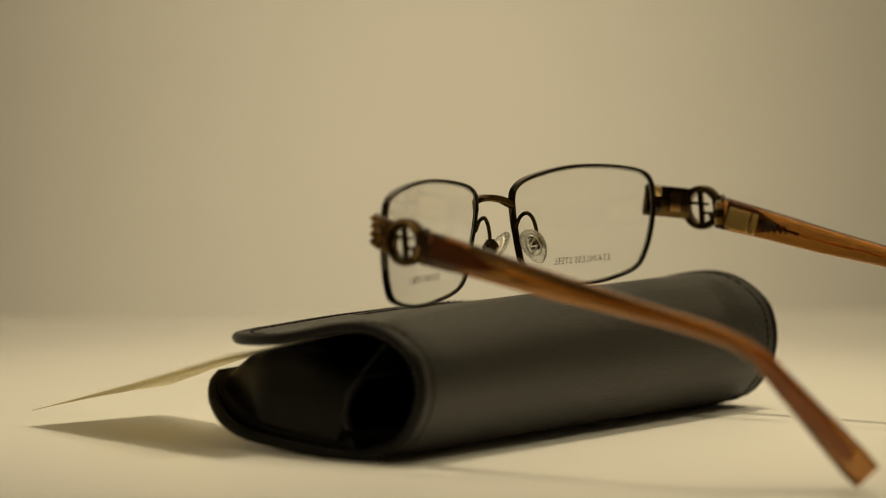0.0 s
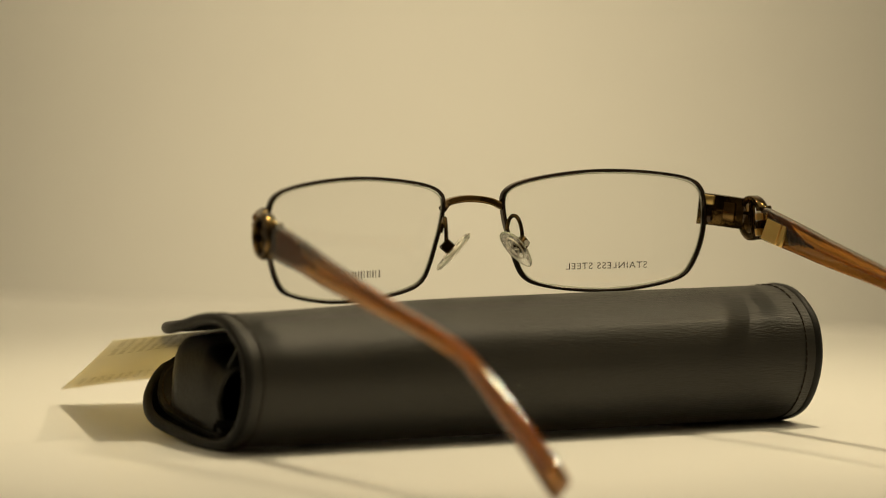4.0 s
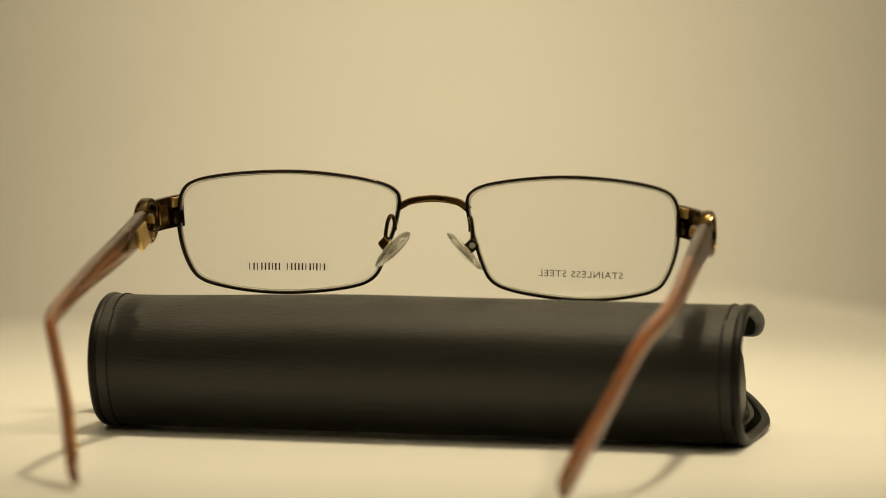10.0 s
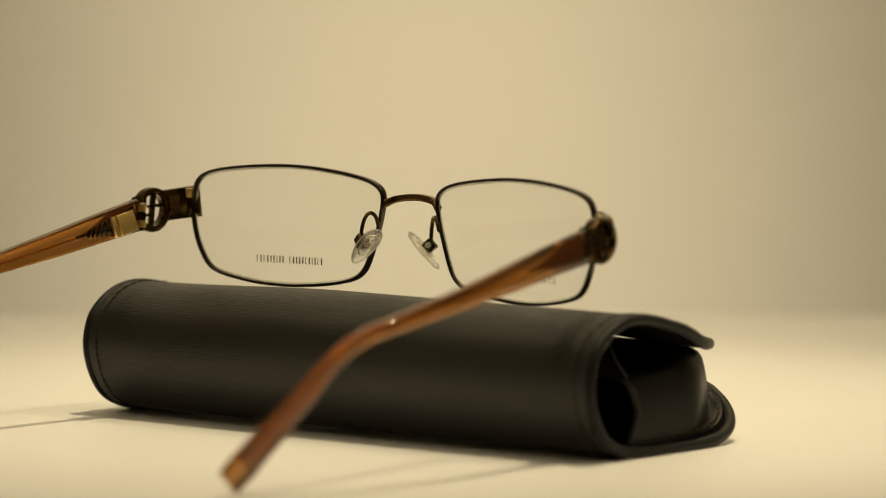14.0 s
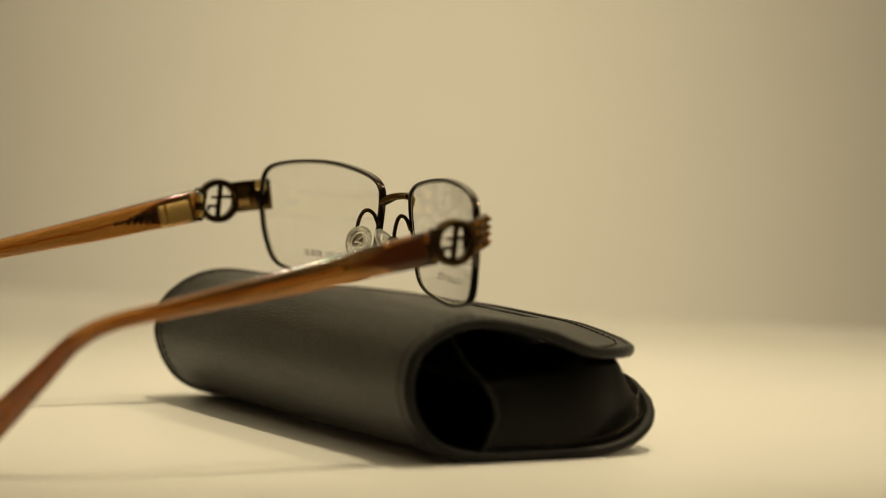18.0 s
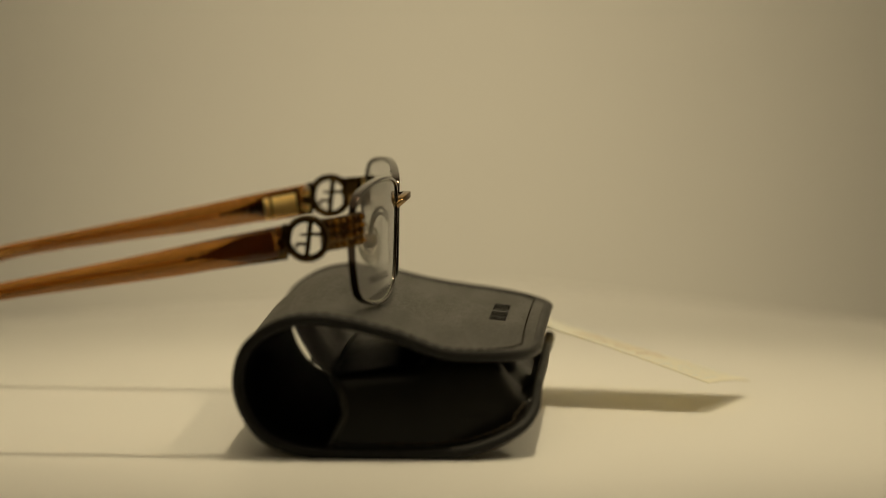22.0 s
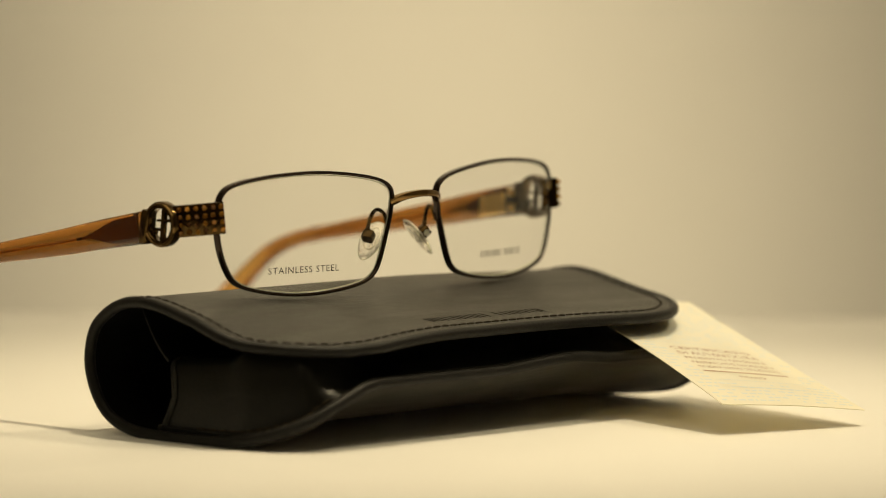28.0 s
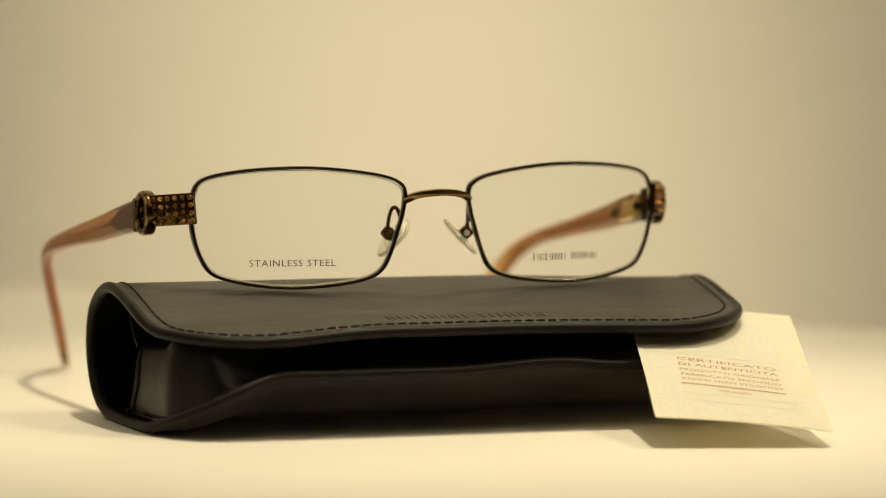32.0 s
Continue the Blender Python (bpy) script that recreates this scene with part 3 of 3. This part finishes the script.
    outer = [c + a0 * 6.0 * math.cos(t) + a1 * 3.0 * math.sin(t) * (1 - 0.2 * math.cos(t)) for t in np.linspace(0, 2 * math.pi, 24, endpoint=False)]
    part("pad_edge", sweep(outer, round_ring(0.13, 5), True), M_BEVEL, pad, root=glasses)
    wire = spline([(MID + s * x, y, z) for x, y, z in ((9.3, -14.4, 48.6), (9.4, -15.6, 51.3), (9.9, -17.3, 52.2), (10.4, -18.6, 50.9), (10.7, -19.4, 48.2), (10.6, -19.4, 46.2))], 5)
    part("pad_arm", tube(wire, 0.5, 7), M_DARKBRONZE, glasses)
    part("pad_mount", box((MID + s * 10.5, -19.6, 45.5), (1.35, 1.4, 1.4), [a2, a1, a0], 0.35), M_DARKBRONZE, glasses)
    part("pad_screw", tube([np.array((MID + s * 10.5, -19.6, 45.5)) + a1 * h for h in (1.3, 1.75)], 0.75, 10), M_SILVER, glasses)

# bridge
BR = spline([(MID - 8.6, -13.7, 54.1), (MID - 5.6, -11.7, 55.6), (MID, -10.7, 56.2), (MID + 5.6, -11.7, 55.6), (MID + 8.6, -13.7, 54.1)], 6)
part("bridge", sweep(BR, soft_box_ring(0.85, 0.95, 0.3, 3), side=(0, 1, 0)), M_BRONZE, glasses, "bronze bridge")

# arms: end piece with crystals, ring with a plain emblem, acetate arm
ARM_X = {1: (68.0, 68.0, 68.2, 68.6, 67.9, 66.0, 64.1, 61.0, 57.4, 52.0), -1: (-69.0, -69.4, -70.4, -71.4, -71.6, -71.2, -68.6, -65.3, -62.2, -58.2)}
ARM_YZ = [(-37.4, 49.8, 4.1), (-52, 47.2, 3.7), (-66, 44.4, 3.3), (-86, 40.8, 2.6), (-104, 37.5, 2.1), (-118, 34.4, 2.0), (-125.8, 30.2, 2.2), (-132.2, 22.9, 2.7),
          (-138.6, 15.2, 3.3), (-149.2, 3.2, 4.3)]
for s in (1, -1):
    X0 = ARM_X[s][0]
    front = np.array((MID + s * 61.6, -20.2, 52.7))
    back = np.array((X0 - s * 0.6, -28.5, 51.6))
    run = back - front
    run_u = run / np.linalg.norm(run)
    out = np.cross(run_u, (0, 0, 1.0))
    out = out if out[0] * s > 0 else -out
    out = out / np.linalg.norm(out)
    up = np.cross(out, run_u)
    up = up if up[2] > 0 else -up
    arm = part("arm", ([], []), M_ACETATE, glasses)
    # the end piece bends back from the rim to the ring
    knee = (front + back) / 2 + out * 1.15
    bend = [front * (1 - q) ** 2 + knee * 2 * q * (1 - q) + back * q * q for q in np.linspace(-0.04, 1.04, 13)]

    def bend_frame(q):
        p = front * (1 - q) ** 2 + knee * 2 * q * (1 - q) + back * q * q
        t = (knee - front) * (1 - q) + (back - knee) * q
        t = t / np.linalg.norm(t)
        o = out - t * (out @ t)
        o = o / np.linalg.norm(o)
        return p, t, o, np.cross(o, t) if np.cross(o, t)[2] > 0 else -np.cross(o, t)
    block = part("end_piece", sweep(bend, soft_box_ring(0.8, 3.9, 0.3, 2), side=up), M_DARKBRONZE, glasses, "dark bronze end piece set with amber crystals")
    p, t, o, u = bend_frame(0.18)
    part("hinge", box(p - o * 1.3 - u * 1.3, (0.7, 1.7, 1.5), [o, u, t], 0.3), M_RIM, glasses)
    part("rim_lock", box(p - o * 1.1 + u * 2.4, (0.5, 1.2, 1.7), [o, u, t], 0.3), M_BRASS, glasses)
    p, t, o, u = bend_frame(0.7)
    part("hinge_leaf", box(p - o * 1.05, (0.35, 2.5, 1.6), [o, u, t], 0.2), M_BRONZE, glasses)
    for h in (-1.9, 0.0, 1.9):
        c = np.array((X0 - s * 2.3, -38.4, 49.7 + h))
        part("hinge_knuckle", tube([c - np.array((0, 0.17, 0.8)), c + np.array((0, 0.17, 0.8))], 1.05, 10), M_GOLD if h else M_DARKBRONZE, glasses)
    part("hinge_screw", tube([(X0 - s * 2.3, -38.2, 52.4), (X0 - s * 2.3, -38.1, 53.0)], 0.65, 8), M_SILVER, glasses)
    random.seed(12 + s)
    for i in range(6):
        for j in range(4):
            p, t, o, u = bend_frame(0.02 + 0.175 * i)
            p = p + u * ((j - 1.5) * 1.86) + o * 0.8
            vs, fs = [], []
            lean_a, lean_b = random.uniform(-0.45, 0.45), random.uniform(-0.45, 0.45)
            for r, w in ((0.72, 0.0), (0.68, 0.36), (0.38, 0.7)):
                lean = w if r < 0.5 else 0.0
                vs += [tuple(p + t * r * math.cos(a) + u * r * math.sin(a) + o * (w + lean * (lean_a * math.cos(a) + lean_b * math.sin(a)))) for a in np.linspace(0, 2 * math.pi, 8, endpoint=False)]
            for k in range(2):
                fs += [(k * 8 + q, k * 8 + (q + 1) % 8, (k + 1) * 8 + (q + 1) % 8, (k + 1) * 8 + q) for q in range(8)]
            fs.append(tuple(16 + q for q in range(8)))
            part("crystal", (vs, fs), M_AMBER, block, root=glasses, smooth=False)
    # ring and emblem
    rc = np.array((X0, -32.2, 50.8))
    splay = radians(8 if s < 0 else 1)
    back_way, ring_axis = np.array((math.sin(splay), math.cos(splay), 0)), np.array((math.cos(splay), -math.sin(splay), 0))
    circle = [rc + back_way * 4.75 * math.cos(t) + np.array((0, 0, 4.75 * math.sin(t))) for t in np.linspace(0, 2 * math.pi, 40, endpoint=False)]
    part("ring", sweep(circle, soft_box_ring(0.85, 1.3, 0.4, 2), True, side=ring_axis), M_DARKBRONZE, glasses, "dark bronze ring round a plain emblem")
    part("ring_lip", tube([p + ring_axis * s * 1.2 for p in [rc + (q - rc) * 1.03 for q in circle]], 0.45, 6, True), M_BRONZE, glasses)
    part("inner_lip", tube([p + ring_axis * s * 1.25 for p in [rc + (q - rc) * 0.88 for q in circle]], 0.28, 6, True), M_DARKBRONZE, glasses)
    lift = np.array((0, 0, 1.0))
    ax3 = [ring_axis, back_way, lift]
    lean = [ring_axis, back_way - lift * 0.1, lift + back_way * 0.1]
    part("emblem", join(box(rc + back_way * 0.3, (0.6, 0.6, 4.1), lean, 0.15), box(rc + back_way * 2.1 + lift, (0.6, 1.9, 0.4), ax3, 0.15),
                        box(rc - back_way * 0.9 + lift * 0.9, (0.6, 0.9, 0.3), ax3, 0.15), box(rc - back_way * 1.5 - lift * 1.3, (0.6, 1.3, 0.35), ax3, 0.15),
                        box(rc - back_way * 2.5 - lift * 1.8, (0.6, 0.3, 0.7), ax3, 0.12)), M_DARKBRONZE, glasses)
    part("ring_mount", box(rc + np.array((0, -5.2, -0.8)), (1.7, 4.15, 1.3), [(1, 0, 0), (0, 0.15, 1), (0, 1, -0.15)], 0.4), M_DARKBRONZE, glasses)
    # acetate arm
    ctrl = [(x, *q) for x, q in zip(ARM_X[s], ARM_YZ)]
    line = spline(ctrl, 6)
    n = len(line)
    halfs = [p[3] for p in line]

    def ring_at(i):
        end = 0.75 if i == n - 1 else 0.93 if i == n - 2 else 1.0
        a = (1.75 - 0.4 * smooth01(i / n * 1.6)) * end
        b = halfs[i] * (0.5 + 0.5 * end)
        turns = [2 * math.pi * (k + 0.5) / 24 for k in range(24)]
        return [(math.copysign(a * abs(math.cos(w)) ** 0.62, math.cos(w)), math.copysign(b * abs(math.sin(w)) ** 0.5, math.sin(w))) for w in turns]

    def arm_side(i):
        a, b = line[max(i - 1, 0)][:3], line[min(i + 1, n - 1)][:3]
        t = (b - a) / np.linalg.norm(b - a)
        return (0.0, t[2], -t[1])
    v, f = sweep([p[:3] for p in line], ring_at, side=arm_side)
    me = mesh_of("arm", v, f, M_ACETATE, inv=BASE[glasses.name].inverted())
    arm.data = me
    tagged(arm, label="translucent amber-brown acetate arm")
    # gold plate on the inner face
    for y0, half in ((-43.9, 3.2), (-48.3, 0.8)):
        part("gold_plate", box((X0 - s * 2.0, y0, 49.4 + (y0 + 38) * 0.19), (0.5, 2.6, half), [(1, 0, -s * 0.28), (s * 0.28, -0.19, 1), (0, 1, 0.19)], 0.15),
             M_GOLD, arm, "polished gold hinge plate", root=glasses)
    # tapered metal core inside the arm
    taper = [line[k] for k in range(1, n - 2)]
    sizes = [max(0.35, (halfs[k] - 0.9) * max(0.0, 1 - (k - 1) / 7.5) * (1 + 0.12 * (k % 2)), 1.7 * smooth01((k - n + 24) / 10)) for k in range(1, n - 2)]
    inner = [p[:3] - np.array((s * 0.55, 0, 0)) for p in taper]
    outer_face = [line[k][:3] + np.array((s * 0.35, 0, 0)) for k in range(1, 10)]
    part("inlay", sweep(outer_face, lambda i: soft_box_ring(0.22, max(0.25, (halfs[i + 1] - 1.0) * (1 - smooth01((i - 2.5) / 6))), 0.1, 1), side=lambda i: arm_side(i + 1)), M_INLAY, arm, "golden brown inlay", root=glasses)
    part("core", sweep(inner[:10], lambda i: soft_box_ring(0.35, sizes[i], 0.2, 1), side=lambda i: arm_side(i + 1)), M_DARKCORE, arm, "dark brown metal core", root=glasses)
    part("core_wire", sweep(inner[9:], lambda i: soft_box_ring(0.35 + 0.55 * smooth01(i / 20), sizes[i + 9], 0.2, 1), side=lambda i: arm_side(i + 10)), M_CORE, arm, "golden brown core", root=glasses)
    for k in range(5):
        c = np.array((X0 - s * 1.05, -50.0 - 1.75 * k, 47.6 - 0.33 * k))
        part("core_rib", box(c, (0.2, 2.3 - 0.3 * k, 0.32), [(1, 0, s * 0.2), (0, 0.35, 1), (0, 1, -0.35)], 0.08), M_DARKBRONZE, arm, root=glasses)


# ---- what moves: the table and all that stands on it turn together ----
def motions():
    for ob in (table, case, card, glasses):
        rest = BASE[ob.name]
        walk(ob, [(float(t), pose(0, 0, 0, 0, 0, SPIN * (t - SQUARE_ON)) @ rest) for t in range(33)])


motions()
